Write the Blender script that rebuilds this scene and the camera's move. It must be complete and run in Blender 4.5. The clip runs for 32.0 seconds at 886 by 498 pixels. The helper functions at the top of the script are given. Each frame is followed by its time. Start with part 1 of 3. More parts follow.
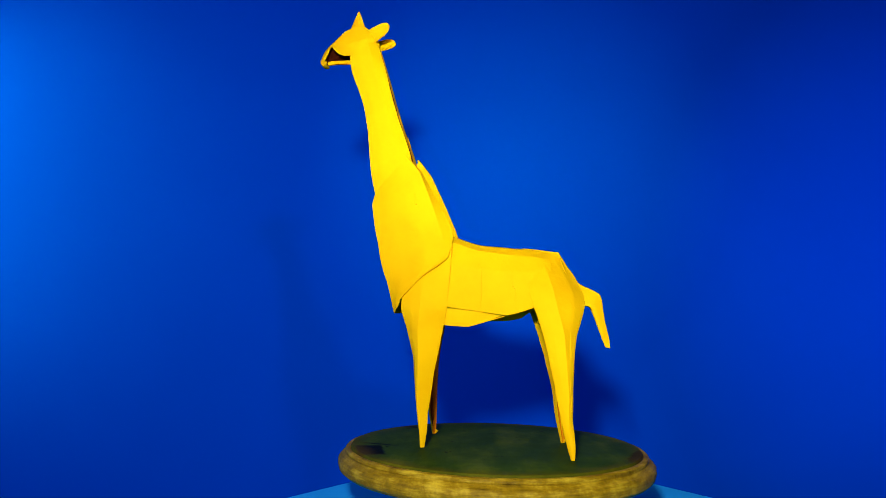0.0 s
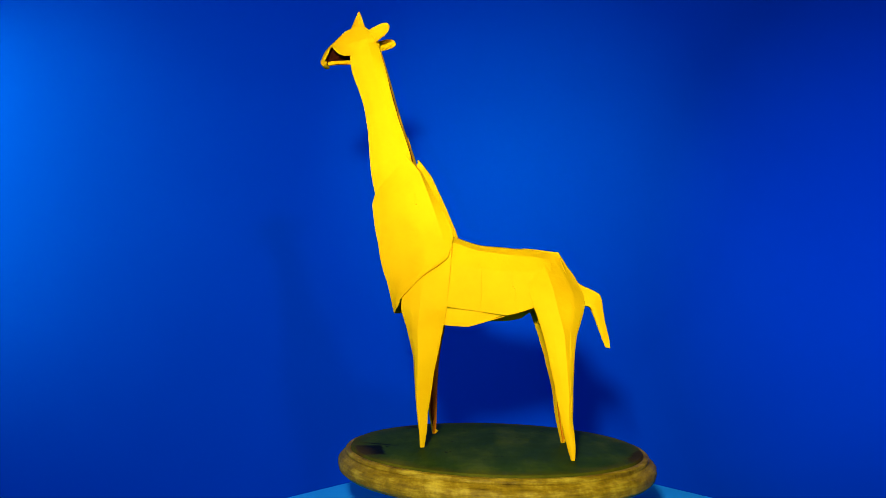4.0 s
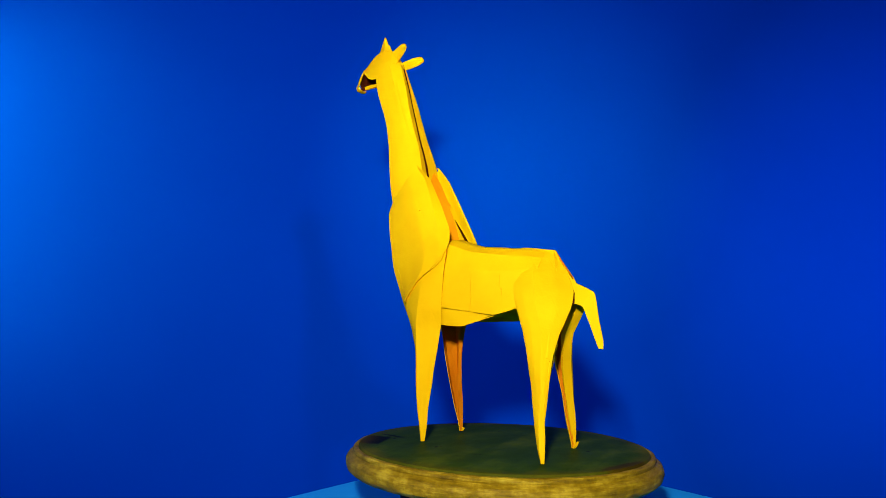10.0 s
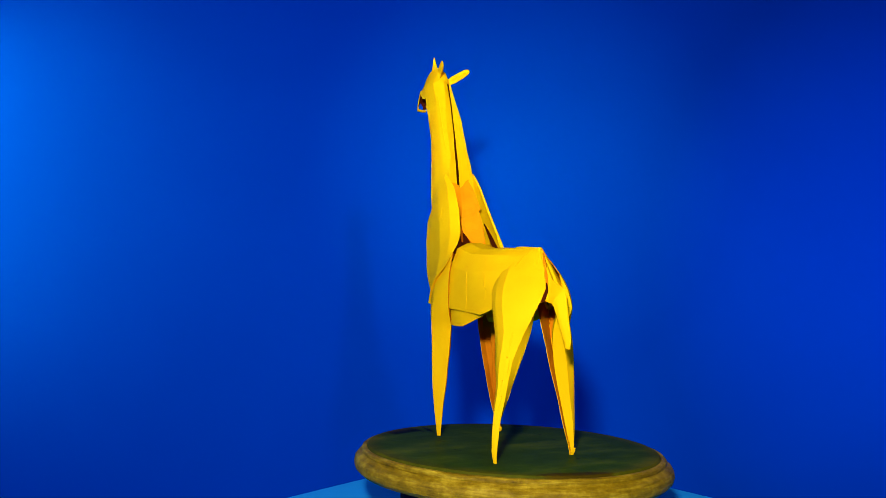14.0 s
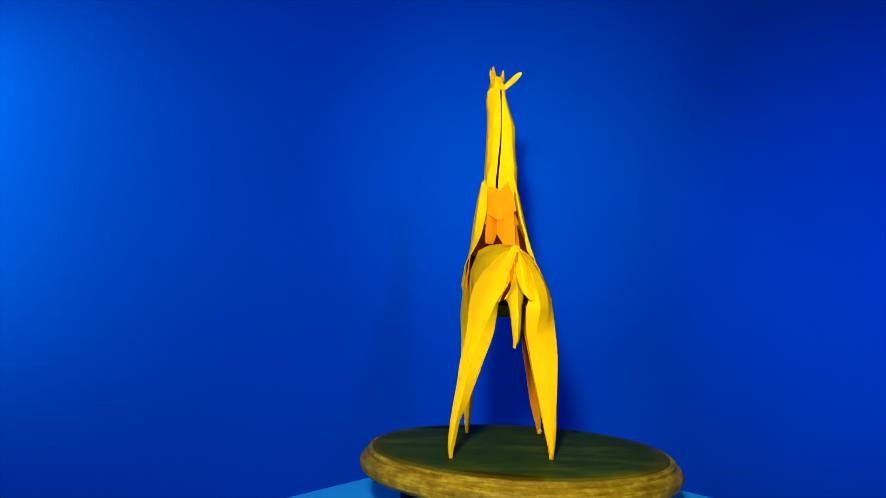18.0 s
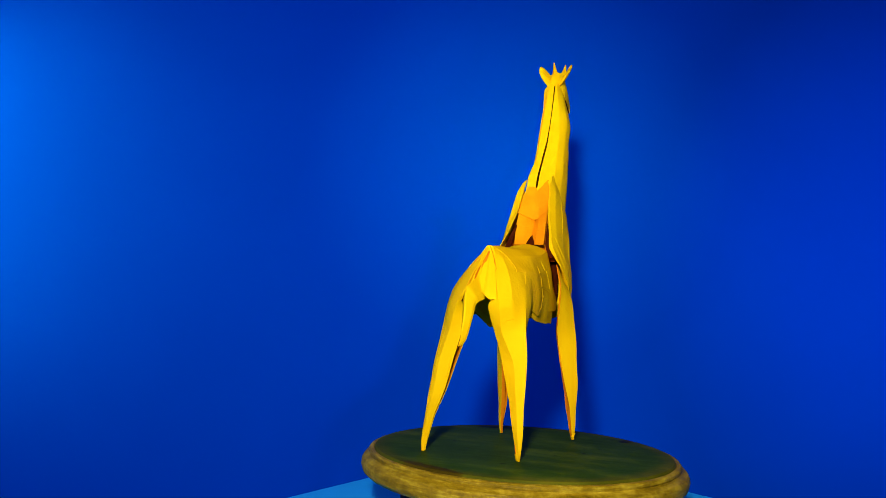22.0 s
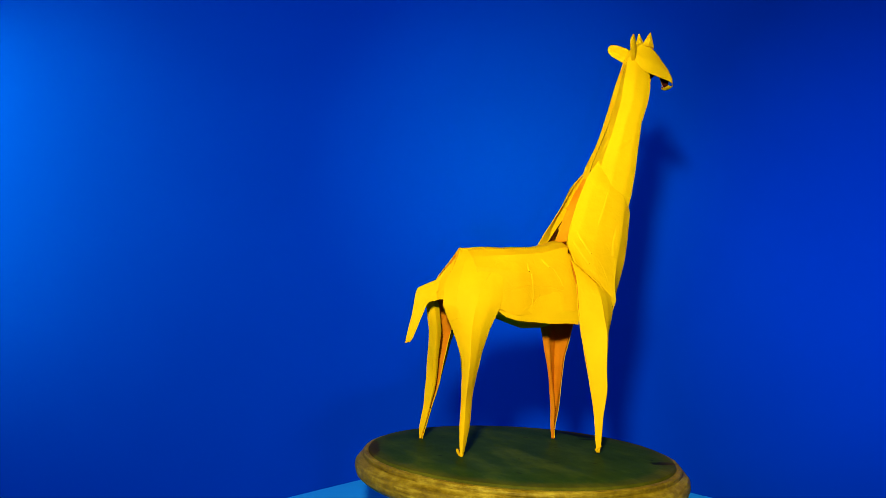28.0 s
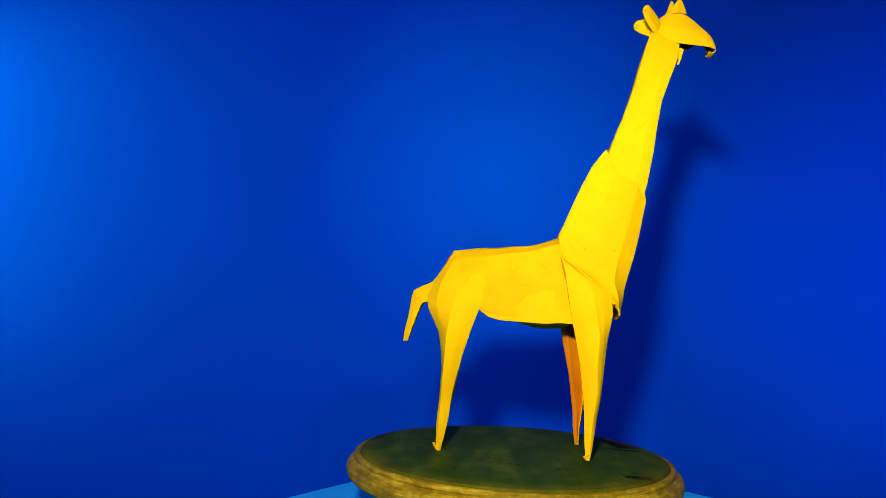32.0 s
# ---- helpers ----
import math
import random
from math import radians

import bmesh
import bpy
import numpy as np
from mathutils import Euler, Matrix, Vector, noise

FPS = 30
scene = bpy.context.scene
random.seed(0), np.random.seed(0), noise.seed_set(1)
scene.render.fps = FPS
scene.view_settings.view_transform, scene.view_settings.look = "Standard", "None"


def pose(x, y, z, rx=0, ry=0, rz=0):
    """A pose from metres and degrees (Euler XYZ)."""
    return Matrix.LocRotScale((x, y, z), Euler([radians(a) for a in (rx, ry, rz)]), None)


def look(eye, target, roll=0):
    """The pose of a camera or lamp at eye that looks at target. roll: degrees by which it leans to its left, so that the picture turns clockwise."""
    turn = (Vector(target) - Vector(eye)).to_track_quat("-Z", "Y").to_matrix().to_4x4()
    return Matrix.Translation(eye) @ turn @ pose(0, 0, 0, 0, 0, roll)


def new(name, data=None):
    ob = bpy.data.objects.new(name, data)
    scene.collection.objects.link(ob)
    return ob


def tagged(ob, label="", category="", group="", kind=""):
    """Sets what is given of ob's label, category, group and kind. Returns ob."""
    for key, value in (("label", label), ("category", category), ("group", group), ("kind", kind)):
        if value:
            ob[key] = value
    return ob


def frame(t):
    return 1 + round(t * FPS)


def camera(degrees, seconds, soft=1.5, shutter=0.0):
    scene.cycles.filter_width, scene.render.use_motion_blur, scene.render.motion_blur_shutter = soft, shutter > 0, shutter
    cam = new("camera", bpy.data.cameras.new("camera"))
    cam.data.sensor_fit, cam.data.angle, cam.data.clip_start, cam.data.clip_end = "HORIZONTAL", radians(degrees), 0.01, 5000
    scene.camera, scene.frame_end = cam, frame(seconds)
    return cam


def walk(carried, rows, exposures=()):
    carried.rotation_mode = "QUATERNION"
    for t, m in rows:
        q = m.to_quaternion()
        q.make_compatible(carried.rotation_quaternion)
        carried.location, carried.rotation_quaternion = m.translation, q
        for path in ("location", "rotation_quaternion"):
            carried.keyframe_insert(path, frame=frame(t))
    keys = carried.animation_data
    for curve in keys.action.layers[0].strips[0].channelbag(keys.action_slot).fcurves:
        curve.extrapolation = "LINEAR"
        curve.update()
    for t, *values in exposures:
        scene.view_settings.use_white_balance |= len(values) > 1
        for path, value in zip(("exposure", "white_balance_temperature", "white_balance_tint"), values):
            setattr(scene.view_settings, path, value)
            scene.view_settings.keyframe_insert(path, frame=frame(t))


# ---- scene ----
from mathutils import bvhtree

cam = camera(68.61, 32.0, soft=0.8)
EYE = pose(-0.0471, -0.5, 0.0907, 96.456, -1.649, 0)
walk(cam, [(0.0, EYE), (32.0, EYE)])

# ---- light ----
scene.view_settings.exposure = 0.0
world = bpy.data.worlds.new("room_air")
world.use_nodes = True
world.node_tree.nodes["Background"].inputs[0].default_value = (0.75, 0.85, 1.0, 1)
world.node_tree.nodes["Background"].inputs[1].default_value = 0.02
scene.world = world


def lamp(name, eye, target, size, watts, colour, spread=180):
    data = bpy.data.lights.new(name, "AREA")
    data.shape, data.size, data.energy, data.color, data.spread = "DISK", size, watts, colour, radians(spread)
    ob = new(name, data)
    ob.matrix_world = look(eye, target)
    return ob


# a lamp by the camera and a second lamp farther back, placed by their shadows
LAMP = (-0.096, -0.57, 0.227)
lamp("desk_lamp_light", LAMP, (0.26, 0.62, -0.08), 0.042, 2.75, (0.74, 0.86, 1.0), 108)
# two fills added at the lamp's place to brighten the wall's middle and right
lamp("core_fill_light", LAMP, (0.07, 0.62, 0.37), 0.042, 0.30, (0.74, 1.0, 0.68), 35)
lamp("right_wall_fill_light", LAMP, (1.154, 0.62, 0.19), 0.042, 2.40, (0.28, 0.40, 1.0), 55)
lamp("second_lamp_light", (0.30, -1.15, 0.476), (-0.30, 0.62, 0.60), 0.06, 1.65, (0.45, 0.50, 1.0), 95)
# unseen fills with no opening: one brightens the wall's left, one adds blue ambient
lamp("side_fill_light", (-0.95, 0.41, 0.35), (-0.67, 0.62, 0.25), 0.60, 3.75, (0.40, 1.0, 0.68))
lamp("back_blue_fill_light", (-1.9, -1.20, 0.62), (0.8, 0.62, -0.2), 0.70, 25.0, (0.03, 0.02, 1.0))


# ---- materials ----
def material(name):
    m = bpy.data.materials.new(name)
    m.use_nodes = True
    n, l = m.node_tree.nodes, m.node_tree.links
    return m, n, l, n["Principled BSDF"]


def noise_node(n, l, scale, detail=4.0, rough=0.55, vector=None):
    t = n.new("ShaderNodeTexNoise")
    t.inputs["Scale"].default_value, t.inputs["Detail"].default_value, t.inputs["Roughness"].default_value = scale, detail, rough
    if vector:
        l.new(vector, t.inputs["Vector"])
    return t


def ramp(n, l, source, stops):
    r = n.new("ShaderNodeValToRGB")
    while len(r.color_ramp.elements) < len(stops):
        r.color_ramp.elements.new(0.5)
    for e, (pos, col) in zip(r.color_ramp.elements, stops):
        e.position, e.color = pos, (*col, 1)
    l.new(source, r.inputs[0])
    return r


def bump(n, l, bsdf, source, strength, distance, under=None):
    b = n.new("ShaderNodeBump")
    b.inputs["Strength"].default_value, b.inputs["Distance"].default_value = strength, distance
    l.new(source, b.inputs["Height"])
    if under:
        l.new(under.outputs[0], b.inputs["Normal"])
    l.new(b.outputs[0], bsdf.inputs["Normal"])
    return b


def paper(name, light, deep, crease):
    m, n, l, b = material(name)
    co = n.new("ShaderNodeTexCoord").outputs["Object"]
    big, fine = noise_node(n, l, 38, 5, 0.6, co), noise_node(n, l, 900, 3, 0.6, co)
    r = ramp(n, l, big.outputs[0], [(0.30, deep), (0.62, light)])
    l.new(r.outputs[0], b.inputs["Base Color"])
    b.inputs["Roughness"].default_value = 0.7
    b.inputs["Specular IOR Level"].default_value = 0.012
    v = n.new("ShaderNodeTexVoronoi")
    v.feature, v.inputs["Scale"].default_value = "DISTANCE_TO_EDGE", 55
    l.new(co, v.inputs["Vector"])
    lines = ramp(n, l, v.outputs[0], [(0.0, (0, 0, 0)), (0.05, (1, 1, 1))])
    first = bump(n, l, b, lines.outputs[0], crease, 0.0004)
    second = bump(n, l, b, big.outputs[0], 0.6, 0.002, first)
    bump(n, l, b, fine.outputs[0], 0.15, 0.0003, second)
    return m


PAPER = paper("yellow_paper", (0.68, 0.330, 0.0008), (0.66, 0.302, 0.0007), 0.10)
# the nape's dimmer light put into a deeper orange copy of the yellow
PAPER_NAPE_SHADE = paper("nape_shade_paper", (0.68, 0.200, 0.0012), (0.62, 0.150, 0.0010), 0.30)
# orange copy of the yellow, with the shade of leg insides and slits in it
PAPER_DEEP_SHADE = paper("orange_shade_paper", (0.52, 0.130, 0.0012), (0.42, 0.090, 0.0010), 0.35)
# slightly oranger yellow for right flank and nape, their shade in the colour
PAPER_SIDE_SHADE = paper("creased_shaded_paper", (0.665, 0.305, 0.0007), (0.63, 0.265, 0.0006), 0.15)
# the dark shade inside folds, put into the colour of inner faces
PAPER_DARK_SHADE = paper("maroon_shade_paper", (0.050, 0.0060, 0.0008), (0.032, 0.0035, 0.0006), 0.30)


def wood(name, dark, mid, pale, rings, stains, stretch=(1.0, 9.0, 9.0), gloss=0.1, pitted=0.15, blots=26, brown_edge=0.0):
    m, n, l, b = material(name)
    co = n.new("ShaderNodeTexCoord").outputs["Object"]
    mp = n.new("ShaderNodeMapping")
    mp.inputs["Scale"].default_value = stretch
    l.new(co, mp.inputs["Vector"])
    grain = noise_node(n, l, rings, 6, 0.65, mp.outputs[0])
    blot = noise_node(n, l, blots, 8, 0.72, co)
    mix = n.new("ShaderNodeMath")
    mix.operation = "MULTIPLY_ADD"
    mix.inputs[1].default_value = 0.5
    l.new(blot.outputs[0], mix.inputs[0])
    half = n.new("ShaderNodeMath")
    half.operation = "MULTIPLY"
    half.inputs[1].default_value = 0.5
    l.new(grain.outputs[0], half.inputs[0])
    l.new(half.outputs[0], mix.inputs[2])
    r = ramp(n, l, mix.outputs[0], [(0.33, dark), (0.5, mid), (0.66, pale)])
    colour = r.outputs[0]
    for (cx, cy, long, short, turn, square) in stains:
        sm = n.new("ShaderNodeMapping")
        sm.vector_type = "TEXTURE"
        sm.inputs["Location"].default_value, sm.inputs["Rotation"].default_value, sm.inputs["Scale"].default_value = (cx, cy, 0), (0, 0, radians(turn)), (long, short, 1)
        l.new(co, sm.inputs["Vector"])
        far = n.new("ShaderNodeVectorMath")
        if square:
            far.operation = "ABSOLUTE"
            l.new(sm.outputs[0], far.inputs[0])
            split, most = n.new("ShaderNodeSeparateXYZ"), n.new("ShaderNodeMath")
            most.operation = "MAXIMUM"
            l.new(far.outputs[0], split.inputs[0])
            l.new(split.outputs[0], most.inputs[0])
            l.new(split.outputs[1], most.inputs[1])
            reach = most.outputs[0]
        else:
            far.operation = "LENGTH"
            l.new(sm.outputs[0], far.inputs[0])
            reach = far.outputs[1]
        rag = noise_node(n, l, 150, 4, 0.65, co)
        add = n.new("ShaderNodeMath")
        add.operation = "MULTIPLY_ADD"
        add.inputs[1].default_value = 0.5 if square else 1.0
        l.new(rag.outputs[0], add.inputs[0])
        l.new(reach, add.inputs[2])
        half = n.new("ShaderNodeMath")
        half.operation = "MULTIPLY"
        half.inputs[1].default_value = 0.5
        l.new(add.outputs[0], half.inputs[0])
        k = ramp(n, l, half.outputs[0], [(0.58, (0.93, 0.93, 0.93)), (0.70, (0, 0, 0))])
        mc = n.new("ShaderNodeMix")
        mc.data_type = "RGBA"
        mc.inputs["B"].default_value = (0.0015, 0.0015, 0.0006, 1)
        l.new(k.outputs[0], mc.inputs["Factor"])
        l.new(colour, mc.inputs["A"])
        colour = mc.outputs["Result"]
    if brown_edge:
        # mixed to brown towards the edge, broken up by noise
        ln = n.new("ShaderNodeVectorMath")
        ln.operation = "LENGTH"
        l.new(co, ln.inputs[0])
        rag = n.new("ShaderNodeMath")
        rag.operation = "MULTIPLY_ADD"
        rag.inputs[1].default_value = 0.030
        l.new(blot.outputs[0], rag.inputs[0])
        l.new(ln.outputs[1], rag.inputs[2])
        k = ramp(n, l, rag.outputs[0], [(brown_edge + 0.008, (0, 0, 0)), (brown_edge + 0.026, (0.5, 0.5, 0.5))])
        mc = n.new("ShaderNodeMix")
        mc.data_type = "RGBA"
        mc.inputs["B"].default_value = (0.115, 0.058, 0.0015, 1)
        l.new(k.outputs[0], mc.inputs["Factor"])
        l.new(colour, mc.inputs["A"])
        colour = mc.outputs["Result"]
    l.new(colour, b.inputs["Base Color"])
    b.inputs["Roughness"].default_value = 0.5
    b.inputs["Specular IOR Level"].default_value = gloss
    first = bump(n, l, b, grain.outputs[0], 0.6, 0.0008)
    pits = noise_node(n, l, 420, 4, 0.7, co)
    bump(n, l, b, pits.outputs[0], pitted, 0.0008, first)
    return m


WOOD_TOP = wood("dark_stained_wood", (0.006, 0.018, 0.0008), (0.022, 0.038, 0.0020), (0.064, 0.072, 0.0030), 9,
                [(-0.0437, 0.0890, 0.0170, 0.0095, 13, True), (-0.0300, 0.0785, 0.0030, 0.0014, 30, False), (-0.0310, -0.1020, 0.0340, 0.0062, -21, False), (-0.0432, 0.0343, 0.0026, 0.0016, 20, False),
                 (-0.0410, 0.0315, 0.0016, 0.0012, 0, False), (-0.0530, -0.0014, 0.0024, 0.0009, 80, False), (-0.0515, -0.0050, 0.0014, 0.0010, 0, False), (0.0045, -0.0660, 0.0022, 0.0015, 10, False),
                 (0.0289, -0.0177, 0.0014, 0.0010, 0, False), (0.0465, 0.0010, 0.0024, 0.0012, 60, False), (0.0544, 0.0256, 0.0030, 0.0013, 40, False), (0.0651, -0.0407, 0.0026, 0.0010, 20, False),
                 (0.0571, 0.0742, 0.0020, 0.0014, 0, False), (0.0009, 0.0326, 0.0018, 0.0012, 0, False), (0.0690, 0.0740, 0.0120, 0.0060, 70, False), (-0.0200, 0.0850, 0.0170, 0.0028, 74, False)], (1.0, 4.5, 4.5), 0.008, brown_edge=0.104)
WOOD_RIM = wood("rubbed_wood_edge", (0.060, 0.028, 0.0006), (0.195, 0.099, 0.0014), (0.42, 0.245, 0.010), 3, [], (14.0, 14.0, 150.0), 0.05, 0.9, 85)


def matte(name, low, high, scale, rough=0.8, relief=0.1):
    m, n, l, b = material(name)
    co = n.new("ShaderNodeTexCoord").outputs["Object"]
    big, fine = noise_node(n, l, scale, 4, 0.5, co), noise_node(n, l, scale * 60, 3, 0.6, co)
    r = ramp(n, l, big.outputs[0], [(0.3, low), (0.7, high)])
    l.new(r.outputs[0], b.inputs["Base Color"])
    b.inputs["Roughness"].default_value = rough
    b.inputs["Specular IOR Level"].default_value = 0.0
    bump(n, l, b, fine.outputs[0], relief, 0.0005)
    return m


BLUE = matte("blue_wall_paint", (0.0, 0.060, 0.435), (0.0, 0.069, 0.475), 2.5)
TABLE_BLUE = matte("pale_blue_table_paint", (0.012, 0.26, 0.60), (0.016, 0.32, 0.70), 9.0, 0.5)
DARK = matte("black_plastic", (0.012, 0.012, 0.014), (0.02, 0.02, 0.022), 30, 0.45)
# kept dark so that the unseen room bounces little light
PLASTER = matte("dark_grey_plaster", (0.028, 0.028, 0.036), (0.036, 0.036, 0.046), 3.0)
BOARDS = matte("brown_floor", (0.030, 0.020, 0.014), (0.045, 0.032, 0.022), 6.0, 0.5)


# ---- mesh tools ----
def mesh_from(name, verts, faces, mat, sharp=28, second=None, picks=(), backs=(), reverse=None):
    me = bpy.data.meshes.new(name)
    me.from_pydata(verts, [], faces)
    for i in picks:
        me.polygons[i].material_index = 1
    for i in backs:
        me.polygons[i].material_index = 2
    bm = bmesh.new()
    bm.from_mesh(me)
    bmesh.ops.remove_doubles(bm, verts=bm.verts, dist=1e-6)
    bmesh.ops.recalc_face_normals(bm, faces=bm.faces)
    for f in bm.faces:
        f.smooth = True
    for e in bm.edges:
        e.smooth = len(e.link_faces) == 2 and e.calc_face_angle(0) < radians(sharp)
    bm.to_mesh(me)
    bm.free()
    me.materials.append(mat)
    if second:
        me.materials.append(second)
        me.materials.append(reverse or mat)
    return me


def part(name, me, parent, label=""):
    ob = new(name, me)
    ob.parent = parent
    return tagged(ob, label)


def thing(name, label, category, kind="", group=""):
    return tagged(new(name), label, category, group, kind)


def glide(a, b, c, d, t):
    """A point between b and c on the smooth curve through a, b, c, d."""
    return 0.5 * (2 * b + (c - a) * t + (2 * a - 5 * b + 4 * c - d) * t * t + (3 * b - a - 3 * c + d) * t ** 3)


def loft(name, rings, mat, steps=4, across=3, crumple=0.0003, curve=0.6, seed=0, sharp=28):
    """A closed skin over rings of points, smoothly or straight from ring to ring, with the waves of folded paper."""
    rings = [[Vector(q) for q in r] for r in rings]
    rows = []
    for i in range(len(rings) - 1):
        a, b, c, d = rings[max(i - 1, 0)], rings[i], rings[i + 1], rings[min(i + 2, len(rings) - 1)]
        for s in range(steps):
            t = s / steps
            rows.append([glide(p0, p1, p2, p3, t) * curve + p1.lerp(p2, t) * (1 - curve) for p0, p1, p2, p3 in zip(a, b, c, d)])
    rows.append(rings[-1])
    verts, faces, n = [], [], len(rings[0]) * across
    for row in rows:
        for j, q in enumerate(row):
            for s in range(across):
                verts.append(q.lerp(row[(j + 1) % len(row)], s / across))
    if crumple:
        for v in verts:
            w = noise.noise_vector(v * 70 + Vector((seed, 0, 0))) * 0.7 + noise.noise_vector(v * 190 + Vector((0, seed, 0))) * 0.3
            v += w * crumple
    for i in range(len(rows) - 1):
        for j in range(n):
            k = (j + 1) % n
            faces.append((i * n + j, i * n + k, (i + 1) * n + k, (i + 1) * n + j))
    faces.append(tuple(range(n)))
    faces.append(tuple((len(rows) - 1) * n + j for j in range(n)))
    return mesh_from(name, [tuple(v) for v in verts], faces, mat, sharp)


def lathe(name, profile, mat, around=128, sharp=30, worn=0.0):
    verts, faces, m = [], [], len(profile)
    for i in range(around):
        a = 2 * math.pi * i / around
        for r, z in profile:
            dent = worn * (noise.noise(Vector((math.cos(a) * 9, math.sin(a) * 9, z * 300))) + 0.6 * noise.noise(Vector((math.cos(a) * 40, math.sin(a) * 40, z * 500)))) if r > 0.1 else 0.0
            verts.append(((r + dent) * math.cos(a), (r + dent) * math.sin(a), z + dent * 0.4))
    for i in range(around):
        k = (i + 1) % around
        faces += [(i * m + j, k * m + j, k * m + j + 1, i * m + j + 1) for j in range(m - 1)]
    return mesh_from(name, verts, faces, mat, sharp)


def box(name, x0, x1, y0, y1, z0, z1, mat, bevel=0.0):
    bm = bmesh.new()
    bmesh.ops.create_cube(bm, size=1)
    for v in bm.verts:
        v.co = Vector(((x0 + x1) / 2 + v.co.x * (x1 - x0), (y0 + y1) / 2 + v.co.y * (y1 - y0), (z0 + z1) / 2 + v.co.z * (z1 - z0)))
    if bevel:
        bmesh.ops.bevel(bm, geom=list(bm.edges), offset=bevel, segments=2, affect="EDGES")
    me = bpy.data.meshes.new(name)
    bm.to_mesh(me)
    bm.free()
    me.materials.append(mat)
    return me


# ---- the room ----
WALL_Y, FLOOR_Z, TABLE_Z = 0.62, -0.80, -0.054


# all but the north wall are unseen and dark, to cut bounced light
def room():
    for name, size, mat, label in (
            ("wall_north", (-2.1, 2.1, WALL_Y, WALL_Y + 0.12, FLOOR_Z, 1.7), BLUE, "deep blue painted wall behind the table"),
            ("wall_south", (-2.1, 2.1, -2.62, -2.5, FLOOR_Z, 1.7), PLASTER, "unseen wall, dark grey to keep bounced light low"),
            ("wall_west", (-2.22, -2.1, -2.62, WALL_Y + 0.12, FLOOR_Z, 1.7), PLASTER, "unseen wall, dark grey to keep bounced light low"),
            ("wall_east", (2.1, 2.22, -2.62, WALL_Y + 0.12, FLOOR_Z, 1.7), PLASTER, "unseen wall, dark grey to keep bounced light low"),
            ("floor", (-2.22, 2.22, -2.62, WALL_Y + 0.12, FLOOR_Z - 0.1, FLOOR_Z), BOARDS, "unseen floor, dark brown to keep bounced light low"),
            ("ceiling", (-2.22, 2.22, -2.62, WALL_Y + 0.12, 1.7, 1.8), PLASTER, "unseen ceiling, dark grey to keep bounced light low")):
        tagged(new(name, box(name, *size, mat)), label, name.split("_")[0], kind="structure")


room()


def table():
    t = thing("table", "pale blue painted table with a plain edge", "table")
    t.matrix_world = pose(0.0195, 0.2920, TABLE_Z)
    # the two back edges meet at 77 degrees
    a, b = Vector((-0.608, -0.794, 0)) * 0.95, Vector((0.639, -0.769, 0)) * 0.95
    rim = [Vector((0, 0, 0)), a, a + b, b]
    verts = [tuple(q + Vector((0, 0, z))) for z in (0.0, -0.022) for q in rim]
    part("tabletop", mesh_from("tabletop", verts, [(0, 1, 2, 3), (7, 6, 5, 4), (0, 4, 5, 1), (1, 5, 6, 2), (2, 6, 7, 3), (3, 7, 4, 0)], TABLE_BLUE), t)
    for i in (0.08, 0.92):
        for j in (0.08, 0.92):
            q = a * i + b * j
            part("leg", box("leg", q.x - 0.02, q.x + 0.02, q.y - 0.02, q.y + 0.02, FLOOR_Z - TABLE_Z, -0.022, TABLE_BLUE, 0.002), t)


table()

# ---- turntable and wooden base ----
base = thing("turntable", "low black round turntable standing on the blue table", "turntable")
base.matrix_world = pose(0, 0, TABLE_Z)
part("housing", lathe("housing", [(0, 0), (0.072, 0), (0.075, 0.003), (0.075, 0.022), (0.072, 0.025), (0, 0.025)], DARK, 96), base)
part("platter", lathe("platter", [(0, 0.026), (0.066, 0.026), (0.068, 0.028), (0.068, 0.033), (0, 0.033)], DARK, 96), base)

plaque = thing("wooden_base", "round wooden base with dark stained top and tan moulded edge", "display base")
R = 0.1118
part("top_face", lathe("top_face", [(0, 0), (0.03, 0), (0.07, 0), (R - 0.005, 0), (R - 0.0034, -0.0003), (R - 0.0026, -0.0012), (R - 0.0022, -0.0022), (R - 0.006, -0.0036), (0, -0.0042)], WOOD_TOP, 160), plaque, "dark olive stained top with stains and specks")
part("moulded_edge", lathe("moulded_edge", [(0, -0.0045), (R - 0.006, -0.0045), (R - 0.0034, -0.0026), (R - 0.0016, -0.0016), (R + 0.0004, -0.0018), (R + 0.0014, -0.0028), (R + 0.0016, -0.0042), (R + 0.0012, -0.0052), (R + 0.0022, -0.0062), (R + 0.0050, -0.0074), (R + 0.0064, -0.0095), (R + 0.0068, -0.0125), (R + 0.0058, -0.0160), (R + 0.003, -0.0185), (R - 0.002, -0.0195), (R - 0.012, -0.0195), (0, -0.0195)], WOOD_RIM, 240, worn=0.00035), plaque, "tan wooden edge rubbed pale along its bead")

# ---- the folded paper giraffe: x to its right, y ahead, z up ----
giraffe = thing("origami_giraffe", "bright yellow folded paper giraffe standing on a round wooden base", "paper model")


